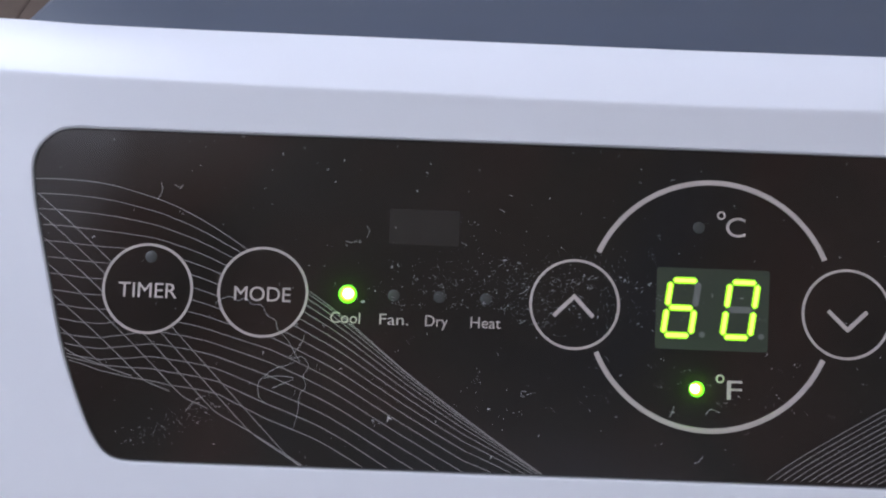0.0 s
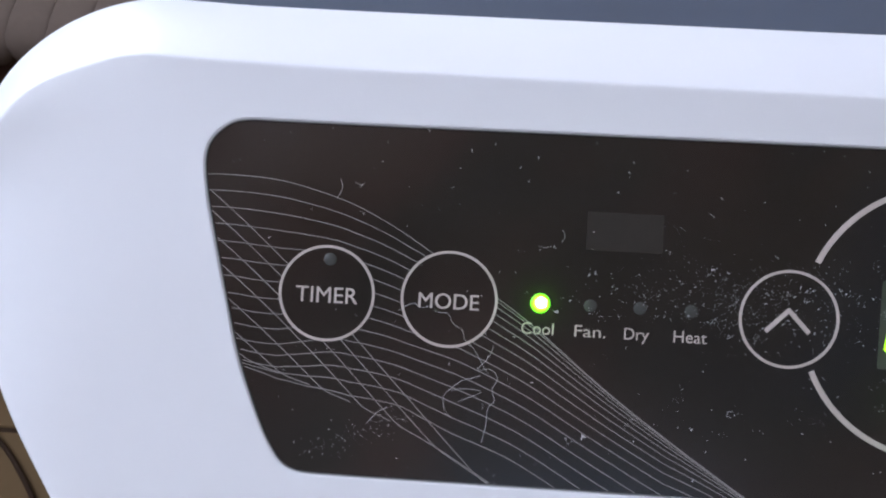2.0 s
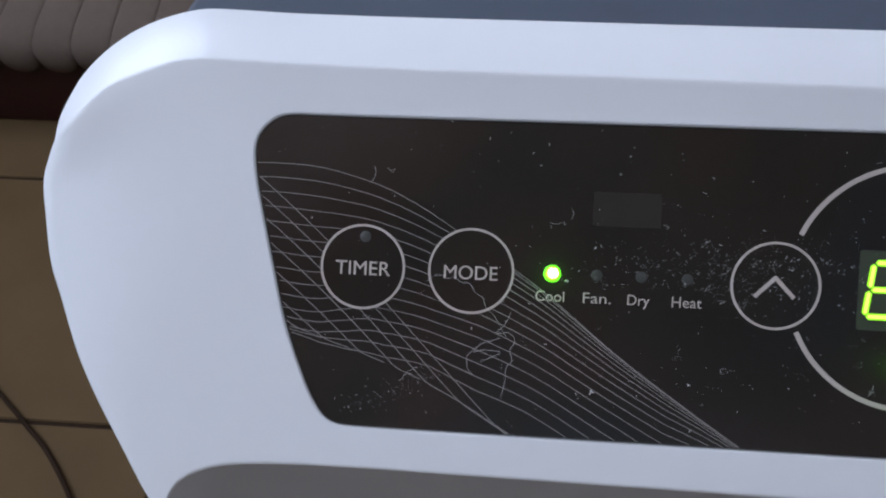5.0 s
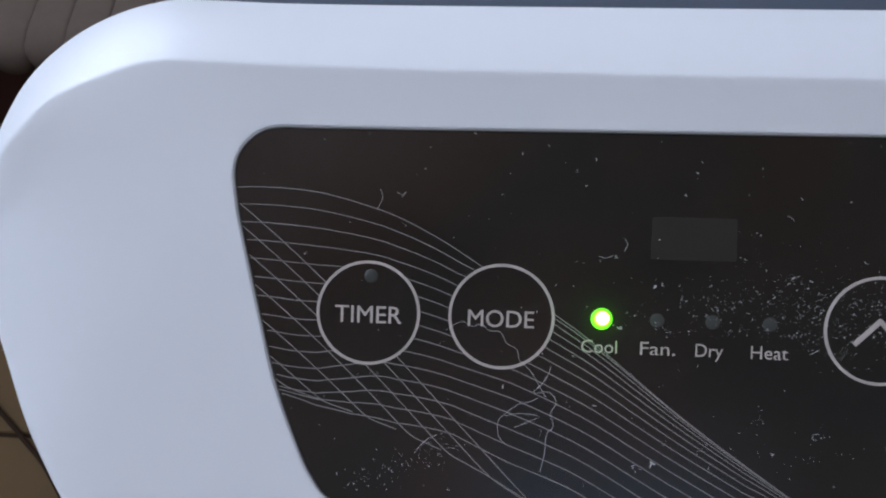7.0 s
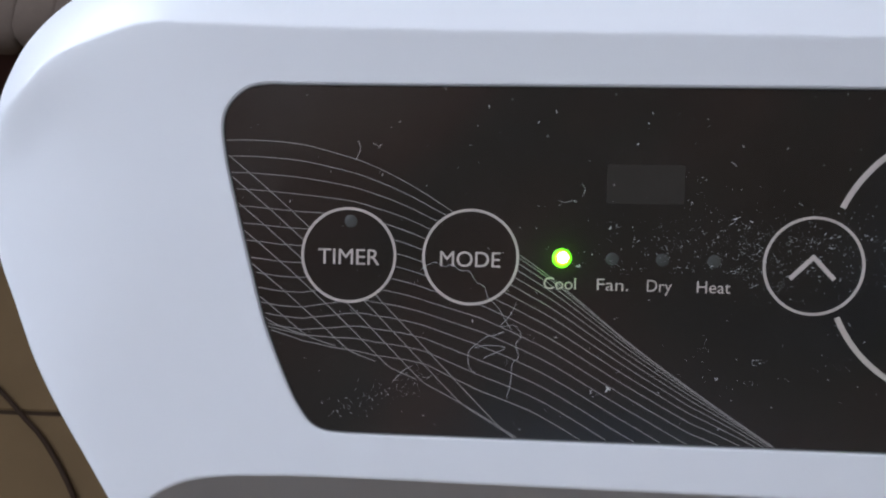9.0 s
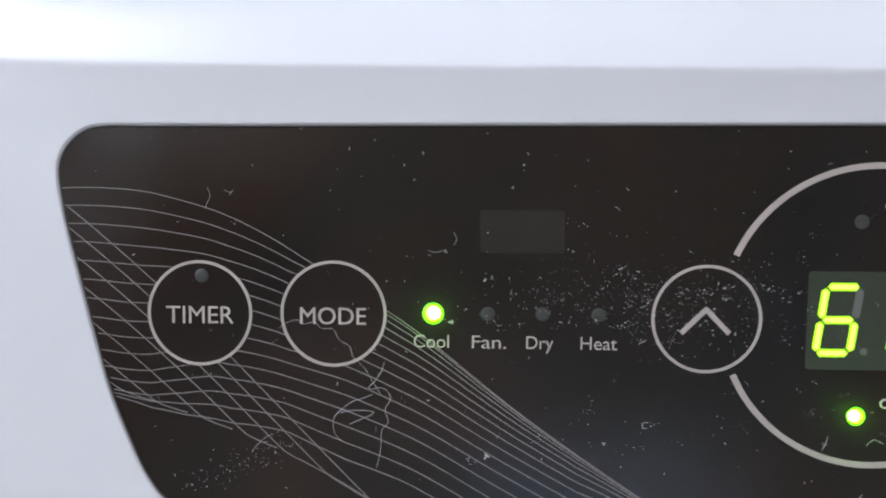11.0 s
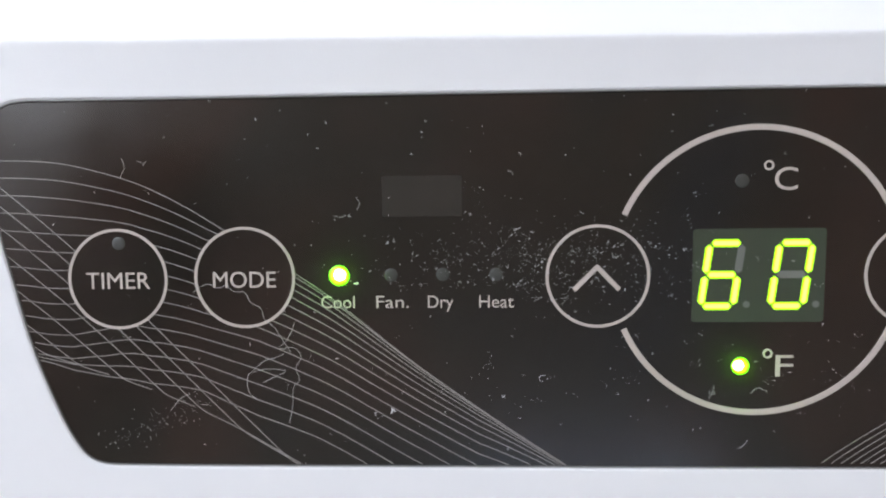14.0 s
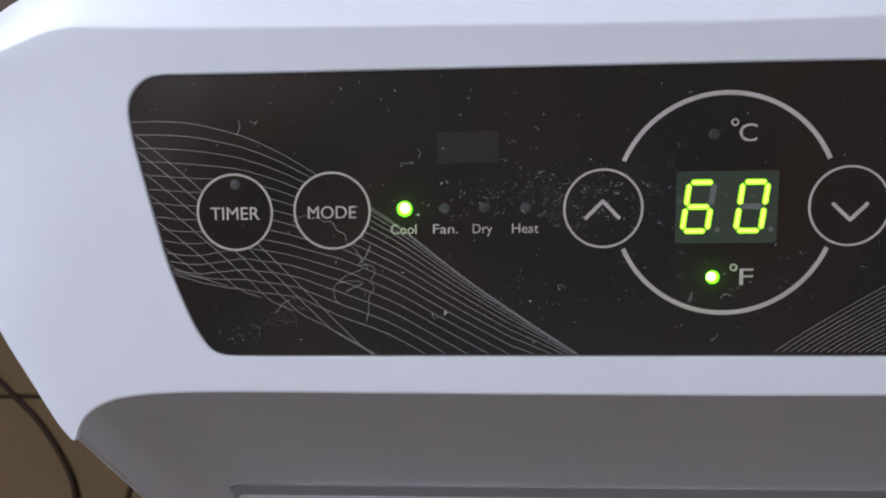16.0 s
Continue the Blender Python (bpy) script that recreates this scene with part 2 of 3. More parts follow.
def pieced(boxes):
    """Several boxes in one mesh, for a wall round an opening."""
    bm = bmesh.new()
    for b in boxes:
        b2, me2 = box(*b), bpy.data.meshes.new("tmp")
        b2.to_mesh(me2)
        b2.free()
        bm.from_mesh(me2)
        bpy.data.meshes.remove(me2)
    return bm


setting("wall_west", pieced([(X0 - 0.15, y0, z0, X0, y1, z1) for y0, z0, y1, z1 in ((Y0, 0, WY0, TOP), (WY1, 0, Y1, TOP), (WY0, 0, WY1, WZ0), (WY0, WZ1, WY1, TOP))]),
        PLASTER, "warm white plaster wall with a high window", "wall")
setting("wall_south", pieced([(x0, Y0 - 0.15, z0, x1, Y0, z1) for x0, z0, x1, z1 in ((X0 - 0.15, 0, SX0, TOP), (SX1, 0, X1 + 0.15, TOP), (SX0, 0, SX1, SZ0), (SX0, SZ1, SX1, TOP))]),
        TAN, "unseen wall toned tan to dim the panel's reflection, with a small high window", "wall")


def window(name, label, turn, length, z0, z1):
    """A framed pane in an opening; turn brings its own x axis along the wall."""
    win = holder(name, turn.translation, label, "window", kind="structure")
    made = []
    for x0, za, x1, zb in ((0, z0, 0.05, z1), (length - 0.05, z0, length, z1), (0.05, z0, length - 0.05, z0 + 0.05), (0.05, z1 - 0.05, length - 0.05, z1)):
        made.append(("window_frame", box(x0, -0.03, za, x1, 0.03, zb, 0.004), FRAME, ""))
    made.append(("pane", box(0.05, -0.003, z0 + 0.05, length - 0.05, 0.003, z1 - 0.05), PANE, "clear glass pane"))
    for kind, bm, mat, text in made:
        bmesh.ops.transform(bm, matrix=turn, verts=bm.verts[:])
        o = part(kind, bm, mat, win, text)
        o.visible_shadow = kind != "pane"


window("window_1", "white framed high window letting daylight in", pose(X0 - 0.08, WY0, 0, 0, 0, 90), WY1 - WY0, WZ0, WZ1)
window("window_2", "small white framed window in the tan wall", pose(SX0, Y0 - 0.08, 0), SX1 - SX0, SZ0, SZ1)

# ---- the appliance ----
ac = holder("portable_air_conditioner", (0, 0.08, 0), "white portable air conditioner with a black sloped control panel", "air conditioner")

# the rounded front corner, from the side round to the front edge
TIP = [(-161.2 + 0.8 * math.cos(radians(d)), -56.4 + 0.8 * math.sin(radians(d))) for d in (218, 238, 258, 278, 298, 318, 336)]
INTO = [(TIP[0][0] - 0.61 * d, TIP[0][1] + 0.79 * d) for d in (4.0, 1.5, 0.5)]
SIDE = [(-191.4, 17.0), (-190.9, 8.5), (-189.3, -2), (-186.6, -10.5), (-182.4, -23.3), (-176.6, -34.6), (-169.7, -45.4)] + INTO + TIP[:4]
LEFT_BODY = [(0, 56.9), (-110, 57.2), (-150, 57.4), (-162.5, 55.7), (-174.2, 50.4), (-182.5, 42.4), (-186.7, 34.8), (-189.3, 26.3)] + SIDE
LEFT_CREASE = [(0, 42.5), (-110, 43.6), (-150, 44.6), (-156.3, 44.4), (-162.3, 43.3), (-173.2, 39.2), (-178.6, 35.9), (-184.3, 30.2), (-188.4, 24.4)] + SIDE
FRONT = TIP[3:] + [(-159.95, -55.3), (-159.15, -53.5), (-157.7, -51.2), (-154.9, -48.9), (-150.1, -46.8), (-144, -45.6), (-134.8, -44.9), (-119, -44.6), (-80, -44.8), (0, -45.2)]
LEFT_PANEL = [(0, 33.3), (-70, 33.2), (-105, 33.1), (-120, 33.1), (-128, 33.1), (-133.7, 33.1), (-137.5, 32.2), (-140.8, 29.2), (-142.1, 25.3), (-141.5, 19.0), (-140.2, 12.7), (-137.0, -0.8), (-133.6, -14.0), (-128.9, -26.2), (-126.1, -31.4),
              (-124.0, -33.9), (-121.4, -35.1), (-118, -35.4), (-114, -35.45), (-108, -35.5), (-90, -35.5), (0, -35.5)]


def stretch(points, keys, counts):
    """The line through points, resampled so that every stretch between two key points has the same count in every loop."""
    line = smooth_line(points, 6000)
    marks = []
    for k in keys:
        p = Vector(points[k])
        marks.append(min(range(len(line)), key=lambda m: (line[m].xy - p).length))
    out = []
    for (i, j), n in zip(zip(marks, marks[1:]), counts):
        for m in range(n):
            p = line[i + round((j - i) * m / n)]
            out.append((p.x, p.y))
    out.append((line[-1].x, line[-1].y))
    return out


COUNTS = (70, 40, 120, 120, 60)
BODY_L = stretch(LEFT_BODY + FRONT[1:], (0, 2, 8, 21, 32, 34), COUNTS)
CREASE_L = stretch(LEFT_CREASE + FRONT[1:], (0, 2, 9, 22, 33, 35), COUNTS)
PANEL_L = stretch(LEFT_PANEL, (0, 3, 8, 10, 17, 21), COUNTS)


def mirrored(pts):
    return pts + [(-a, b) for a, b in reversed(pts[1:-1])]


def ease(x, x0, x1):
    t = min(max((x - x0) / (x1 - x0), 0), 1)
    return t * t * (3 - 2 * t)


def normals(pts):
    """Outward normals along a left half, which runs from the top's middle round the left to the bottom's middle."""
    out = []
    for i in range(len(pts)):
        p, q = Vector(pts[max(i - 2, 0)]), Vector(pts[min(i + 2, len(pts) - 1)])
        d = (q - p).normalized()
        out.append(Vector((d.y, -d.x)))
    out[0], out[-1] = Vector((0, 1)), Vector((0, -1))
    return out


def shell_loops():
    """Left halves of the housing's loops, from the panel's seat outwards, over the rim and down to the floor."""
    loops = [[] for _ in range(24)]
    turn = sum(COUNTS[:3])
    for i, (body, crease, seat, n_seat, n_body, out) in enumerate(zip(BODY_L, CREASE_L, PANEL_L, normals(PANEL_L), normals(BODY_L), normals(CREASE_L))):
        vb, vc, vp = Vector(body), Vector(crease), Vector(seat)
        grow = 1.6 * ease(-vb.x, 135, 172) * ease(vb.y, -30, 2)
        vb, vc = vb + n_body * grow, vc + out * grow * (1 - ease((vb - vc).length, 0.2, 6))
        band = (vb - vc).length
        over = out.lerp((vb - vc).normalized(), ease(band, 0.2, 4.0)).normalized()
        side = ease(-vc.x, 155, 191)
        top = ease(vc.y, 14, 36)
        low = ease(-vc.y, 20, 46)
        sag = -2.2 * side * (1 - top) * (1 - ease(-vc.y, -5, 42))
        lift = 0.6 * ease(vc.y, 2, 43)
        bead = 0.05 * ease(-vc.x, 149, 154) * (1 - ease(-vc.x, 178, 187)) * ease(vc.y, 20, 30)
        small = 1 - ease(band, 0.2, 4.5)
        near = ease((vc - Vector(TIP[3])).length, 0.0, 12.0)
        soft = small * ease(turn - i, 6, 40)
        row = [(vp + n_seat * r, w) for r, w in ((0.1, -1.6), (0.13, -0.3), (0.28, -0.06), (0.6, 0.0), (1.0, 0.0))]
        inner = (1.0 + 4.2 * soft) * near
        for q in (0.12, 0.25, 0.38, 0.5, 0.62, 0.72, 0.8, 0.87, 0.92):
            row.append(((vp + n_seat * 1.0).lerp(vc, q) - out * inner * q ** 5, sag * q ** 3 + lift * q))
        row.append((vc - out * (0.75 + 2.65 * soft) * near, sag * 0.88 + lift - 0.12 * soft))
        row.append((vc - out * (0.45 + 1.45 * soft) * near, sag * 0.94 + lift - 0.36 * soft))
        row.append((vc - out * (0.18 + 0.72 * soft) * near, sag + lift - 0.01 - 0.06 * small - 0.6 * soft))
        row.append((vc + over * (0.15 - 0.15 * soft), sag + lift + bead - 0.06 - 0.12 * small - 1.0 * soft))
        step = max(min(0.5 * band, 0.7), 0.42 - 0.2 * soft)
        row.append((vc + over * step, sag + lift + bead - 0.07 - 0.4 * small - 1.2 * soft - min(band, step) * 0.38))
        row.append((vc + over * max(band - 0.6, 0.50 - 0.1 * soft), sag + lift - 0.3 - 0.6 * small - 1.5 * soft - band * 0.43))
        row.append((vc + over * max(band + 0.1, 0.56), sag + lift - 1.0 - 0.4 * small - 1.7 * soft - band * 0.46))
        k = len(row)
        for lp, (p, w) in zip(loops, row):
            lp.append(P(p.x, p.y, w))
        rim = P(*(vc + over * max(band + 0.15, 0.60)), sag + lift - 1.9 - 0.4 * small - 1.9 * soft - band * 0.48)
        loops[k].append(rim)
        flare = 0.17 * low
        loops[k + 1].append(rim + Vector((-rim.x * 0.11 * low, -flare * 0.12, -0.12)))
        loops[k + 2].append(Vector((rim.x * (1 - 0.14 * low), rim.y - flare * 0.17, 0.03)))
    return loops


def loft(loops):
    bm = bmesh.new()
    rings = []
    for lp in loops:
        left = [bm.verts.new(p) for p in lp]
        right = [bm.verts.new((-p.x, p.y, p.z)) for p in lp[1:-1]]
        rings.append(left + right[::-1])
    n = len(rings[0])
    for r, s in zip(rings, rings[1:]):
        for i in range(n):
            bm.faces.new((r[i], r[(i + 1) % n], s[(i + 1) % n], s[i]))
    return bm


part("front_housing", loft(shell_loops()), WHITE, ac, "glossy white plastic housing with a rounded rim", smooth=True)

# rear housing, a rounded box lower than the rim
rear = bmesh.new()
rows_r = []
for z, inset in ((0.03, 0.0), (RISE - 0.004, 0.0), (RISE + 0.003, 0.0008), (RISE + 0.0055, 0.0025), (RISE + 0.0065, 0.006)):
    pts = []
    for cx, cy, d0 in ((0.151, 0.24, 0), (-0.151, 0.24, 90), (-0.181, 0.036, 180), (0.181, 0.036, 270)):
        rad = (0.040 if cy > 0.1 else 0.010) - inset * (0.9 if cy > 0.1 else 0.6)
        pts += [(cx + rad * math.cos(radians(d0 + 90 * i / 8)), cy + rad * math.sin(radians(d0 + 90 * i / 8))) for i in range(9)]
    rows_r.append([rear.verts.new((x, y, z)) for x, y in pts])
for r, s in zip(rows_r, rows_r[1:]):
    for i in range(len(r)):
        rear.faces.new((r[i], r[(i + 1) % len(r)], s[(i + 1) % len(r)], s[i]))
rear.faces.new(rows_r[-1])
rear.faces.new(rows_r[0][::-1])
part("rear_housing", rear, DECK, ac, "slate blue-grey plastic rear housing")

# front louvre door below the sloped face, on a grey plate coloured as the shaded recess round it
FRONT_DIR = Vector((0, -0.17, -1)).normalized()
FRONT_OUT = Vector((0, -1, 0.17)).normalized()


def front_point(a, s, out):
    return P(a, -45.2, -1.9) + FRONT_DIR * (s / 1000) + FRONT_OUT * (out / 1000)


def front_plate(a0, a1, s0, s1, o0, o1, r=6):
    bm = bmesh.new()
    pts = [(a0 + r - r * math.cos(radians(q)), s0 + r - r * math.sin(radians(q))) for q in range(0, 91, 15)]
    pts += [(-a, s) for a, s in reversed(pts)] + [(a1, s1), (a0, s1)]
    lo = [bm.verts.new(front_point(a, s, o0)) for a, s in pts]
    hi = [bm.verts.new(front_point(a, s, o1)) for a, s in pts]
    bm.faces.new(hi)
    bm.faces.new(lo[::-1])
    for i in range(len(pts)):
        j = (i + 1) % len(pts)
        bm.faces.new((lo[i], lo[j], hi[j], hi[i]))
    return bm


part("louvre_recess_shade", front_plate(-135.2, 135.2, 49.4, 130, -1.0, 0.5, 3), RECESS_SHADE, ac, "grey plate coloured as the shaded recess round the outlet door")
part("louvre_door", front_plate(-133.6, 133.6, 56.0, 128.5, -1.0, 0.58, 2), WHITE, ac, "white plastic air outlet door, shut")

# ---- control panel ----
def bevelled_plate(half):
    ns = normals(half)
    inner = [(p[0] - n.x * 0.4, p[1] - n.y * 0.4) for p, n in zip(half, ns)]
    outer, inner = mirrored(half), mirrored(inner)
    bm = bmesh.new()
    rings = [[bm.verts.new(P(a, b, w)) for a, b in lp] for lp, w in ((outer, -1.5), (outer, -0.4), (inner, -0.05))]
    for r, s in zip(rings, rings[1:]):
        for i in range(len(r)):
            bm.faces.new((r[i], r[(i + 1) % len(r)], s[(i + 1) % len(r)], s[i]))
    bm.faces.new(rings[-1])
    bm.faces.new(rings[0][::-1])
    return bm


panel = part("control_panel", bevelled_plate(PANEL_L), GLASS, ac, "dusty glossy black acrylic control panel")


# Pale strip that draws the bevel's glint round the acrylic.
bm = bmesh.new()
ribbon(bm, [(p[0] - n.x * 0.06, p[1] - n.y * 0.06) for p, n in zip(PANEL_L, normals(PANEL_L))] + [(-p[0] + n.x * 0.06, p[1] - n.y * 0.06) for p, n in list(zip(PANEL_L, normals(PANEL_L)))[-2:0:-1]], 0.17, -0.5, 0.01, closed=True)
part("panel_edge_glint", bm, EDGE_GLINT, panel, "pale strip drawn as the glint along the acrylic's edge", True)


def button(name, a, b):
    bm = bmesh.new()
    ribbon(bm, arc(a, b, 9.15, 0, 360, 72)[:-1], 0.52, -0.1, 0.08, closed=True)
    part(name, bm, PRINT, panel, "pale grey printed ring")


def flat_disc(name, a, b, r, mat, parent, w1=0.06):
    return part(name, slab(arc(a, b, r, 0, 360, 28)[:-1], -0.1, w1), mat, parent)


button("timer_button", -117.0, 0.05)
button("mode_button", -93.1, 0.2)
button("up_button", -28.3, 0.05)
button("down_button", 28.4, 0.05)
lettering("timer_lettering", "TIMER", -123.0, -1.75, -110.9, 1.5, panel, PRINT, 0.025)
lettering("mode_lettering", "MODE", -99.0, -1.65, -87.3, 1.5, panel, PRINT, 0.025)
for word, a0, a1 in (("Cool", -78.9, -72.7), ("Fan.", -68.7, -62.7), ("Dry", -59.2, -54.5), ("Heat", -49.8, -43.5)):
    lettering(word.lower() + "_lettering", word, a0, -5.55, a1, -3.15, panel, PRINT)
lettering("celsius_lettering", "C", 2.8, 15.3, 6.9, 19.6, panel, PRINT)
lettering("fahrenheit_lettering", "F", 3.7, -18.4, 6.9, -14.2, panel, PRINT)
for a, b in ((1.8, 19.7), (2.3, -14.2)):
    bm = bmesh.new()
    ribbon(bm, arc(a, b, 0.72, 0, 360, 24)[:-1], 0.34, -0.1, 0.08, closed=True)
    part("degree_mark", bm, PRINT, panel)
for pts in ([(-32.6, -2.45), (-28.4, 1.75), (-24.4, -2.4)], [(24.5, 0.7), (28.6, -3.2), (32.6, 0.7)]):
    bm = bmesh.new()
    (ax, ay), (bx, by), (cx, cy) = pts
    ribbon(bm, [(ax, ay), (bx, by)], 0.85, -0.1, 0.08)
    ribbon(bm, [(bx, by), (cx, cy)], 0.85, -0.1, 0.084)
    ribbon(bm, arc(bx, by, 0.21, 0, 360, 12)[:-1], 0.42, -0.1, 0.087, closed=True)
    part("chevron", bm, PRINT, panel, "pale grey printed arrow")
for d0, d1 in ((23.7, 156.3), (203.7, 336.3)):
    bm = bmesh.new()
    ribbon(bm, arc(0.0, 0.75, 25.75, d0, d1, 72), 1.05, -0.1, 0.08)
    part("dial_arc", bm, PRINT, panel, "pale grey printed arc")

# infra-red window and indicator lamps
part("receiver_window", slab([(-67.2, 11.2), (-53.0, 11.2), (-52.8, 11.4), (-52.8, 18.4), (-53.0, 18.6), (-67.2, 18.6), (-67.4, 18.4), (-67.4, 11.4)], -0.1, 0.0), WINDOW_DARK, panel, "faint rectangular receiver window")
for a, b in ((-65.9, 0.5), (-56.4, 0.55), (-46.7, 0.5), (-116.6, 6.7), (-2.8, 17.0)):
    part("indicator_lamp", dome(a, b, 1.25, 0.15, -0.05), LED_OFF, panel, "unlit grey indicator lamp", True)
for a, b, r, dx in ((-75.5, 0.45, 1.9, 0.1), (-2.5, -16.5, 1.6, -0.3)):
    lamp = part("lit_indicator_lamp", dome(a, b, r, 0.25, -0.05), LED, ac, "bright green lit indicator lamp", True)
    glow = bpy.data.lights.new("diode_light", "POINT")
    glow.energy, glow.color, glow.shadow_soft_size, glow.specular_factor = 0.0027, (0.22, 1.0, 0.02), 0.0003, 0.0
    new("diode_light", glow).location = P(a, b, 0.7)
    part("lamp_glow", dome(a + dx * 0.5, b + 0.05, r * 0.87, 0.31, -0.045), LED_MID, lamp, "yellow-green inner glow of the lamp", True)
    part("lamp_core", dome(a + dx, b + 0.1, r * 0.72, 0.37, -0.04), LED_CORE, lamp, "overbright lamp core", True)

# two-digit display
disp = part("display_window", slab([(-11.0, -8.4), (11.6, -8.4), (12.0, -8.0), (12.2, 8.1), (11.8, 8.5), (-10.9, 8.5), (-11.3, 8.1), (-11.4, -8.0)], -0.1, 0.02), DISPLAY, ac, "grey-green display window, its green raised for the digits' glow")


def segment(p0, p1, t):
    (x0, y0), (x1, y1) = p0, p1
    d = Vector((x1 - x0, y1 - y0)).normalized()
    n = Vector((-d.y, d.x)) * t / 2
    e = d * t * 0.58
    return [(x0 + 0.24 * d.x, y0 + 0.24 * d.y), (x0 + e.x + n.x, y0 + e.y + n.y), (x1 - e.x + n.x, y1 - e.y + n.y), (x1 - 0.24 * d.x, y1 - 0.24 * d.y), (x1 - e.x - n.x, y1 - e.y - n.y), (x0 + e.x - n.x, y0 + e.y - n.y)]


def digit(a0, lit):
    lean, wd, b0, bm_, b1 = 0.135, 5.75, -5.5, 0.2, 5.9

    def at(x, b):
        return (a0 + x + (b - b0) * lean, b)
    seg = {"a": (at(0, b1), at(wd, b1)), "b": (at(wd, bm_), at(wd, b1)), "c": (at(wd, b0), at(wd, bm_)), "d": (at(0, b0), at(wd, b0)),
           "e": (at(0, b0), at(0, bm_)), "f": (at(0, bm_), at(0, b1)), "g": (at(0, bm_), at(wd, bm_))}
    for key, (p0, p1) in seg.items():
        on = key in lit
        bm = slab(segment(p0, p1, 1.36), -0.05, 0.08 if on else 0.05)
        if on:
            d = Vector((p1[0] - p0[0], p1[1] - p0[1])).normalized() * 0.35
            core = [bm.verts.new(P(x, y, 0.11)) for x, y in segment((p0[0] + d.x, p0[1] + d.y), (p1[0] - d.x, p1[1] - d.y), 0.72)]
            bm.faces.new(core).material_index = 1
        seg_ob = part("lit_segment" if on else "unlit_segment", bm, LIT if on else UNLIT, disp,
                      "glowing yellow-green display segment" if on else "dull grey unlit segment")
        if on:
            seg_ob.data.materials.append(LIT_CORE)


digit(-9.85, "acdefg")
digit(2.5, "abcdef")
for a in (-1.7, 10.6):
    flat_disc("decimal_point", a, -5.2, 0.62, UNLIT, disp, 0.05)

# flowing line pattern, printed in two corners
FLOW_TOP = [(-143.2, 22.0), (-138.4, 22.2), (-133.2, 22.1), (-128.0, 21.7), (-122.8, 20.7), (-113.5, 18.0), (-104.8, 13.9), (-96.1, 8.6), (-83.7, 0.9), (-75.9, -4.6), (-61.4, -16.2), (-47.0, -26.4), (-33.4, -35.4)]
FLOW_LOW = [(-133.2, -14.9), (-127.1, -16.8), (-116.6, -19.8), (-105.8, -23.5), (-96.0, -27.8), (-83.6, -34.9)]


def inside(p):
    """Within the acrylic's outline, by its left half (the right half mirrored)."""
    a, b = -abs(p[0]), p[1]
    if not -35.2 < b < 33.0:
        return False
    for (x0, y0), (x1, y1) in zip(PANEL_L, PANEL_L[1:]):
        if y1 <= b <= y0 and x0 < -100:
            return a > x0 + (x1 - x0) * (b - y0) / (y1 - y0 - 1e-9) + 0.3
    return True


HIDE = [(-117.0, 0.05, 9.0), (-93.1, 0.2, 9.0), (28.4, 0.05, 9.0)]


def drawn(points):
    """Pieces of a line that lie on the acrylic and outside the buttons."""
    runs, run = [], []
    for p in points:
        ok = inside(p) and all((p[0] - x) ** 2 + (p[1] - y) ** 2 > r * r for x, y, r in HIDE)
        if ok:
            run.append(p)
        elif run:
            runs.append(run)
            run = []
    if run:
        runs.append(run)
    return [r for r in runs if len(r) > 2]


def at_a(line, a):
    """Height b of a curve (points in order of a) at the given a, straight on past its ends."""
    k = 0
    while k < len(line) - 2 and line[k + 1][0] < a:
        k += 1
    (x0, y0), (x1, y1) = line[k][:2], line[k + 1][:2]
    return y0 + (y1 - y0) * (a - x0) / (x1 - x0)


TOP_LINE = [(p.x, p.y) for p in smooth_line(FLOW_TOP, 200)]
LOW_LINE = [(p.x, p.y) for p in smooth_line(FLOW_LOW, 120)]
# depth of the ribbon below its upper edge, and how strongly its threads crowd to that edge, along a
DEPTH = [(-143, 36.0), (-133, 37.2), (-126, 38.6), (-119.8, 38.3), (-111.5, 36.9), (-101.2, 33.0), (-91, 31.4), (-80.9, 28.7), (-70, 26.3), (-60, 24.4), (-50, 24.0), (-40, 21.0), (-30, 18.0)]
CROWD = [(-143, 1.0), (-112, 1.0), (-101, 1.08), (-91, 1.38), (-81, 1.47), (-70, 1.68), (-60, 1.95), (-50, 2.3), (-40, 2.9), (-30, 3.5)]
EVEN = [(0, 0), (0.0714, 0.086), (0.214, 0.263), (0.5, 0.627), (0.714, 0.86), (0.857, 0.968), (1, 1)]
THREADS = 15


def print_line(pts, width=0.13):
    for run in drawn(pts):
        bm = bmesh.new()
        ribbon(bm, run, width, -0.1, 0.03)
        part("printed_line", bm, LINES, panel)


def flow():
    for k in range(THREADS):
        u = k / (THREADS - 1)
        pts = []
        for i in range(221):
            a = -143.0 + 0.5 * i
            even = at_a(EVEN, u)
            left = 1 - ease(a, -133, -111)
            h = left * even + (1 - left) * u ** at_a(CROWD, a)
            pts.append((a, at_a(TOP_LINE, a) - at_a(DEPTH, a) * h))
        print_line(pts)
    # threads that cross the ribbon and turn into its lower edge
    for k, (a0, b0) in enumerate(((-142.5, 20.3), (-141.9, 16.2), (-140.8, 11.2), (-139.6, 5.8), (-137.9, -0.8), (-135.7, -7.8), (-133.9, -12.6))):
        pts = []
        for i in range(241):
            a = a0 + 0.25 * i
            if a > -82:
                break
            d = a - a0
            straight = b0 - 0.775 * d - 0.0042 * min(d, 30) ** 2 - 0.252 * max(d - 30, 0)
            low = at_a(LOW_LINE, a) + 0.3 * k - 0.6
            x = straight - low
            if k > 2 and x < -3.5:
                break
            pts.append((a, low + (x + math.sqrt(x * x + 0.5)) / 2))
        print_line(pts)


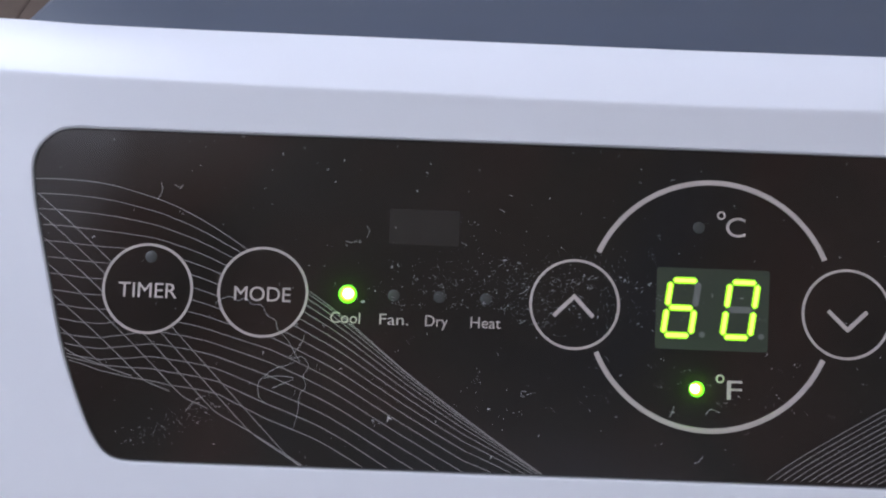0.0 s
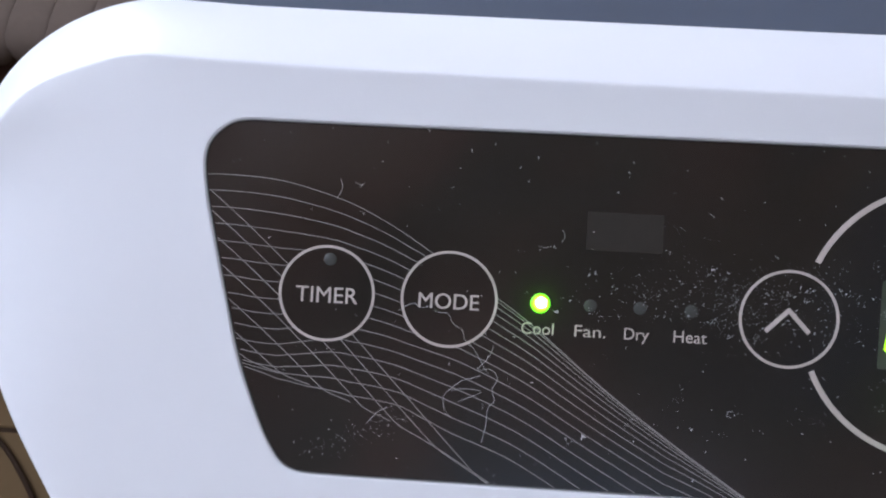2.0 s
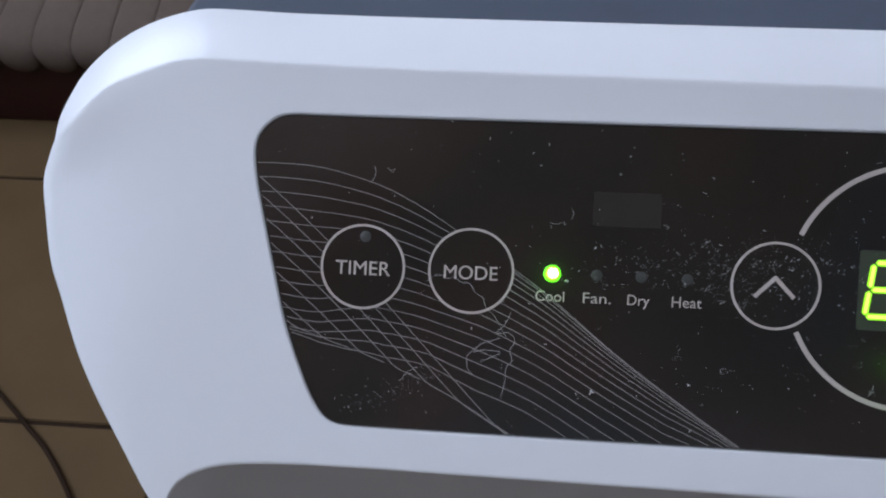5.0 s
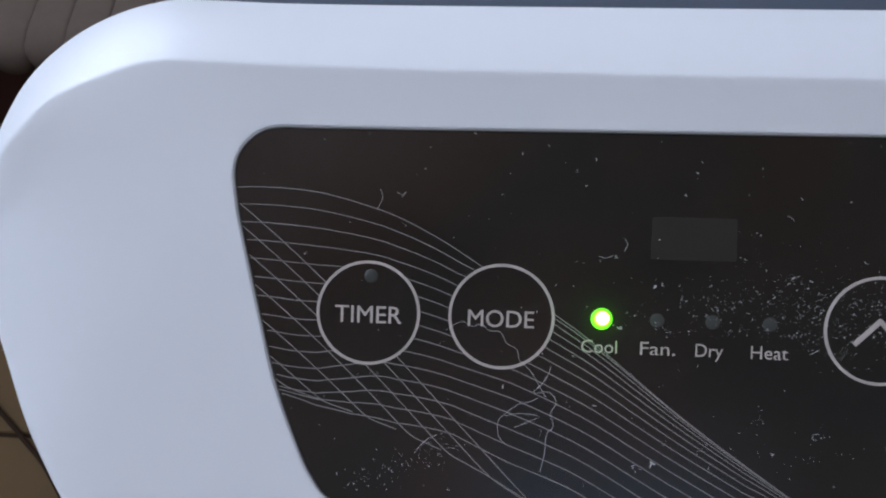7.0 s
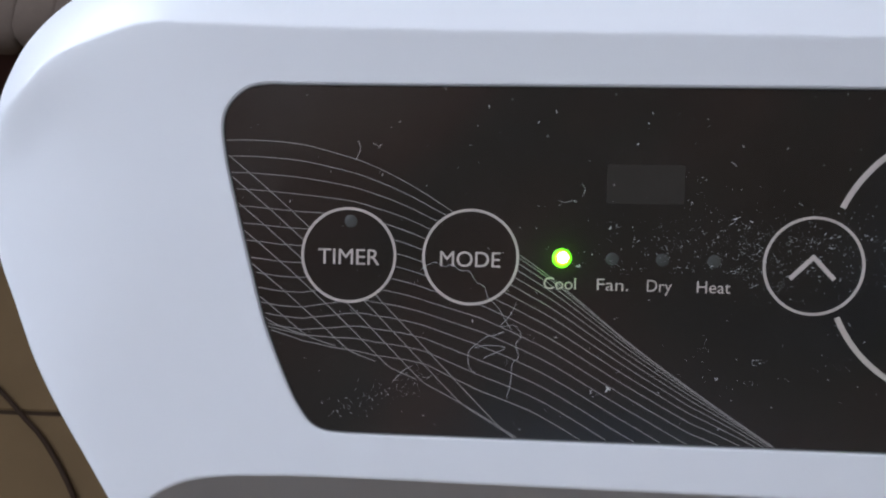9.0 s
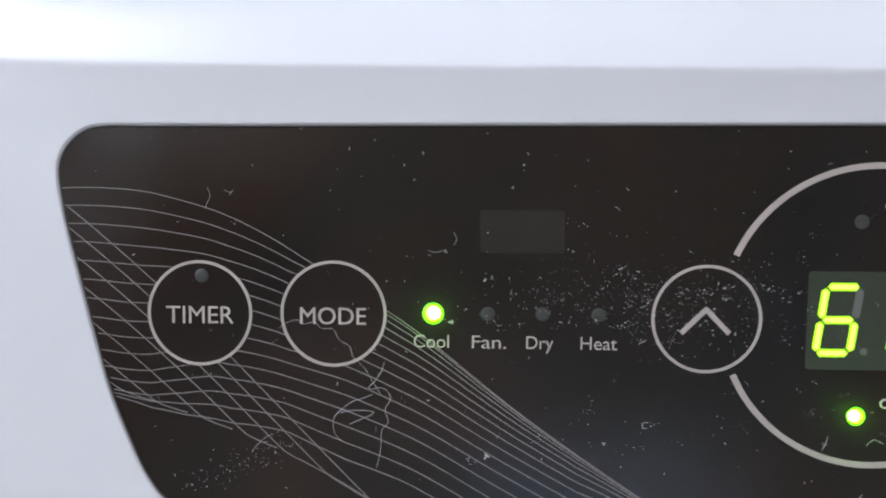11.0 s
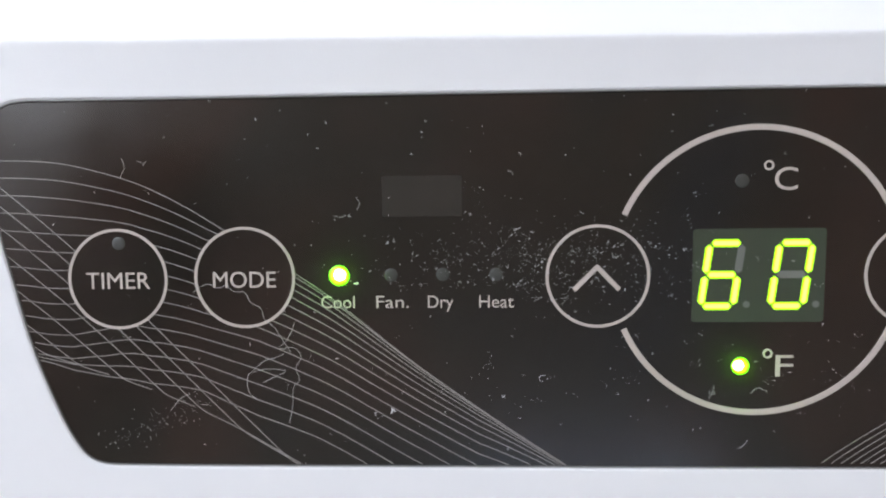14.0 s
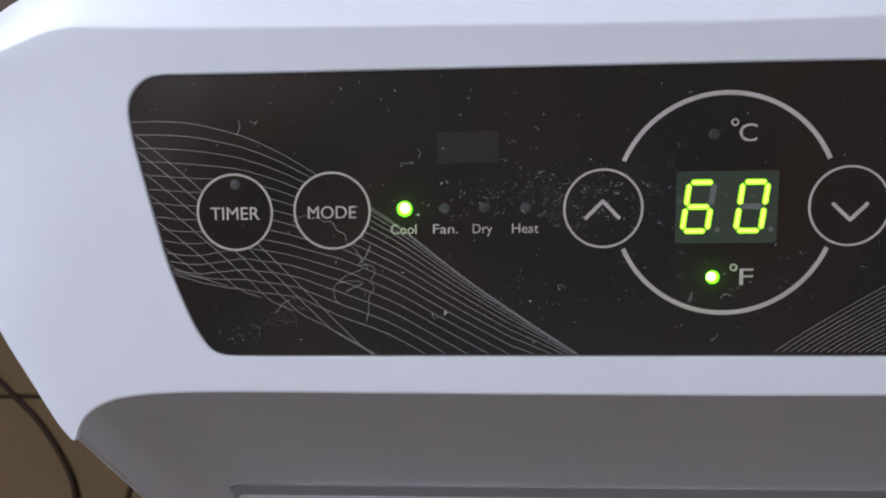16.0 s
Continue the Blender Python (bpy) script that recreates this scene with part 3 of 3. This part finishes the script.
def far_fan():
    """The other corner's ribbon: threads that spread from the lower edge upwards."""
    for k in range(16):
        pts = []
        for i in range(111):
            a = 11.5 + 1.75 * k + i
            rise = i * (0.615 - 0.004 * k) - 0.0006 * i * i
            pts.append((a, -35.3 + rise + 1.0 * (1 - math.exp(-i / 5)) * (1 - k / 16)))
        print_line(pts, 0.075)


flow()
far_fan()

# ---- lint and dust lying on the panel ----
def fibre(points, radius=0.04):
    bm = bmesh.new()
    pts = [P(p.x, p.y, 0.10 + 0.05 * math.sin(7 * i)) for i, p in enumerate(smooth_line(points, 36))]
    tube(bm, pts, radius / 1000, 5)
    tagged(part("lint_fibre", bm, LINT), "thin pale curled lint fibre on the black panel", "lint", "lint on the panel")


fibre([(-102.8, -2.5), (-101.5, -1.5), (-99.8, -0.9), (-98.2, -1.7), (-96.5, -1.2), (-95.2, -2.4), (-93.2, -2.5), (-92.0, -4.5), (-90.2, -5.5), (-89.6, -7.5), (-87.7, -9.2), (-86.1, -11.8), (-84.8, -13.8)])
fibre([(-84.1, -8.4), (-84.5, -9.8), (-85.8, -11.8), (-87.1, -13.0), (-86.2, -13.1), (-84.2, -12.9), (-82.9, -14.7), (-83.9, -16.7), (-83.3, -19.1), (-84.5, -20.4), (-84.7, -23.8), (-85.4, -27.2)])
fibre([(-86.2, -14.1), (-87.8, -14.8), (-89.8, -15.4), (-91.9, -17.1), (-93.1, -18.5), (-92.9, -21.2), (-91.6, -22.6)])
fibre([(-91.9, -17.5), (-89.9, -17.0), (-87.2, -17.0), (-85.9, -17.4), (-87.9, -18.4), (-90.2, -19.5)])
fibre([(-107.8, -24.7), (-106.0, -22.6), (-104.0, -21.5)])
fibre([(-115.3, 22.3), (-114.9, 20.7), (-115.8, 18.7)])
fibre([(-72.1, 14.8), (-71.5, 13.7), (-72.0, 12.4)])
fibre([(-112.4, 21.9), (-111.3, 21.4), (-110.7, 21.9), (-111.4, 21.0)])
fibre([(-76.4, 11.5), (-75.1, 11.2), (-73.9, 11.6)])
fibre([(-2.7, -31.7), (-1.8, -31.3), (-0.9, -30.2)])
fibre([(-7.2, -20.0), (-7.5, -21.5), (-8.1, -22.4)])
fibre([(-37.7, -18.2), (-38.7, -18.3), (-38.8, -19.1), (-38.1, -19.3)])
fibre([(-39.8, -4.4), (-38.9, -3.9), (-38.4, -3.6)])
fibre([(-0.6, -21.5), (0.7, -20.5), (2.3, -21.2)])
fibre([(-44.5, 19.3), (-43.9, 19.1), (-43.5, 18.6)])
fibre([(-9.0, 26.7), (-8.1, 26.9)])
fibre([(-31.6, 11.9), (-30.9, 11.4)])

rng = random.Random(5)
dust = bmesh.new()


def speck(a, b, size, turn=None):
    if not inside((a, b)) or (-79.5 < a < -42 and -6.5 < b < -2.4):
        return
    q = rng.uniform(0, 2 * math.pi) if turn is None else turn
    long = size * rng.choice((1, 1, 1.5, 2.6))
    c, s = math.cos(q), math.sin(q)
    v = []
    for x, y in ((-long, -size * 0.5), (long, -size * 0.6), (long * 0.8, size * 0.5), (-long * 0.7, size * 0.6)):
        v.append(dust.verts.new(P(a + (x * c - y * s) / 2, b + (x * s + y * c) / 2, 0.10)))
    t = dust.verts.new(P(a, b, 0.10 + size * 0.3))
    for i in range(4):
        dust.faces.new((v[i], v[(i + 1) % 4], t))


for _ in range(520):
    speck(rng.uniform(-141, 141), rng.uniform(-35, 33), rng.choice((0.05, 0.06, 0.08, 0.10, 0.14, 0.2, 0.26)))
for _ in range(900):
    speck(rng.gauss(-38, 15), rng.gauss(2.6, 4.4), rng.choice((0.04, 0.05, 0.06, 0.08, 0.11, 0.16)))
for _ in range(105):
    ca, cb, n = rng.gauss(-38, 16), rng.gauss(2.2, 4.6), rng.randint(2, 7)
    for _ in range(n):
        speck(ca + rng.gauss(0, 0.7), cb + rng.gauss(0, 0.35), rng.choice((0.05, 0.07, 0.1, 0.16, 0.22)), rng.gauss(0.15, 0.45))
for _ in range(60):
    ca, cb, n = rng.gauss(-18, 30), rng.gauss(-17, 5), rng.randint(2, 6)
    for _ in range(n):
        speck(ca + rng.gauss(0, 0.8), cb + rng.gauss(0, 0.4), rng.choice((0.05, 0.07, 0.1, 0.16)))
for _ in range(150):
    t = rng.random()
    speck(-118 + 18 * t + rng.gauss(0, 1.5), -31 + 8 * t + rng.gauss(0, 1.3), rng.choice((0.06, 0.08, 0.12, 0.18)))
for a, b, size in ((-66.0, -24.7, 0.75), (-60.0, 26.4, 0.45), (-80.9, 26.4, 0.3), (-78.9, 23.6, 0.3), (-62.0, 22.5, 0.35), (-93.6, 21.9, 0.25), (-66.4, 6.5, 0.6), (-65.2, 6.9, 0.5), (-73.3, 11.4, 0.4),
                   (-72.2, -1.0, 0.6), (-70.9, -2.6, 0.35), (-69.2, -25.6, 0.4), (-68.6, -26.4, 0.35), (-67.9, -26.0, 0.3), (-37.4, -18.8, 0.4), (-45.5, -22.0, 0.45), (4.6, 21.6, 0.35), (-39.9, 8.2, 0.4)):
    for _ in range(2):
        speck(a + rng.gauss(0, 0.15), b + rng.gauss(0, 0.15), size * 0.62)
tagged(part("dust", dust, LINT), "fine pale dust specks scattered on the black panel", "dust", kind="stuff")

# ---- low bed beside the appliance ----
bed = holder("bed", (-0.6, 1.5, 0), "low bed with a grey-beige channel-quilted cover on dark red wood", "bed")
part("base", box(-1.45, 0.838, 0.0, 0.9, 2.35, 0.15, 0.006), WOOD, bed, "dark red-brown wooden base")
part("mattress", box(-1.45, 1.03, 0.15, 0.9, 2.35, 0.21, 0.02, 3), QUILT, bed)
STEP = 0.070
PROFILE = ((0.838, 0.140), (0.831, 0.146), (0.829, 0.158), (0.838, 0.172), (0.87, 0.188), (0.95, 0.213), (1.10, 0.236), (1.35, 0.245), (2.33, 0.245))
channel = None
for i in range(33):
    xc = -1.44 + STEP * (i + 0.5)
    if channel is None:
        cover = bmesh.new()
        rows_c = []
        for y, z in PROFILE:
            ring = []
            for k in range(11):
                e = math.pi * k / 10
                h = 0.0065 * math.sin(e) ** 0.7
                back = max(0.0, 1 - (y - 0.829) / 0.06)
                ring.append(cover.verts.new((-STEP * 0.5 * math.cos(e), y - h * 0.8 * back, z + h * (1 - back) - 0.026 * math.sin(e) ** 0.9 * min(1, max(0, (0.172 - z) / 0.026)))))
            rows_c.append(ring)
        for r, s in zip(rows_c, rows_c[1:]):
            for k in range(10):
                cover.faces.new((r[k], r[k + 1], s[k + 1], s[k]))
        cover.faces.new(rows_c[0])
        o = part("quilted_channel", cover, QUILT, None, smooth=True)
        channel = o.data
    else:
        o = new("quilted_channel", channel)
    o.location = (xc, 0, 0)
    o.parent = bed
    o.matrix_parent_inverse = bed.matrix_world.inverted()

# ---- cord on the floor ----
cord = bmesh.new()
CORD_PATH = [(-1.3, 0.86, 0.005), (-1.02, 0.56, 0.005), (-0.80, 0.335, 0.005), (-0.665, 0.232, 0.005), (-0.615, 0.196, 0.005), (-0.558, 0.142, 0.005), (-0.527, 0.098, 0.005), (-0.48, -0.02, 0.005), (-0.40, -0.16, 0.005), (-0.2, -0.3, 0.005), (0.3, -0.36, 0.005)]
tube(cord, smooth_line(CORD_PATH, 120), 0.0028, 10)
tagged(part("power_cord", cord, CORD, smooth=True), "thin black power cord lying curved on the tiles", "cord")

# ---- floor ----
floor = setting("floor", box(X0 - 0.15, Y0 - 0.15, -0.15, X1 + 0.15, Y1 + 0.15, -0.003), GROUT, "beige ceramic tiled floor with dark brown joints", "floor")
TS, JX, JY = 0.447, -0.985, 0.231
tile_mesh = None
for i in range(-3, 9):
    for j in range(-9, 6):
        x0, y0 = JX + i * TS + (0.07 if j < 0 else -0.06 if j > 0 else 0.0), JY + j * TS
        x1, y1 = min(x0 + TS, X1), min(y0 + TS, Y1)
        xa, ya = max(x0, X0), max(y0, Y0)
        if x1 - xa < 0.03 or y1 - ya < 0.03:
            continue
        whole = x1 - xa > TS - 1e-4 and y1 - ya > TS - 1e-4
        g = 0.0028
        if whole and tile_mesh is not None:
            o = new("tile", tile_mesh)
            o.location = ((xa + x1) / 2, (ya + y1) / 2, 0)
        else:
            cxx, cyy = (xa + x1) / 2, (ya + y1) / 2
            o = part("tile", box(xa + g - cxx, ya + g - cyy, -0.012, x1 - g - cxx, y1 - g - cyy, 0.0, 0.002, 1), TILE)
            o.location = (cxx, cyy, 0)
            if whole:
                tile_mesh = o.data
        o.parent = floor
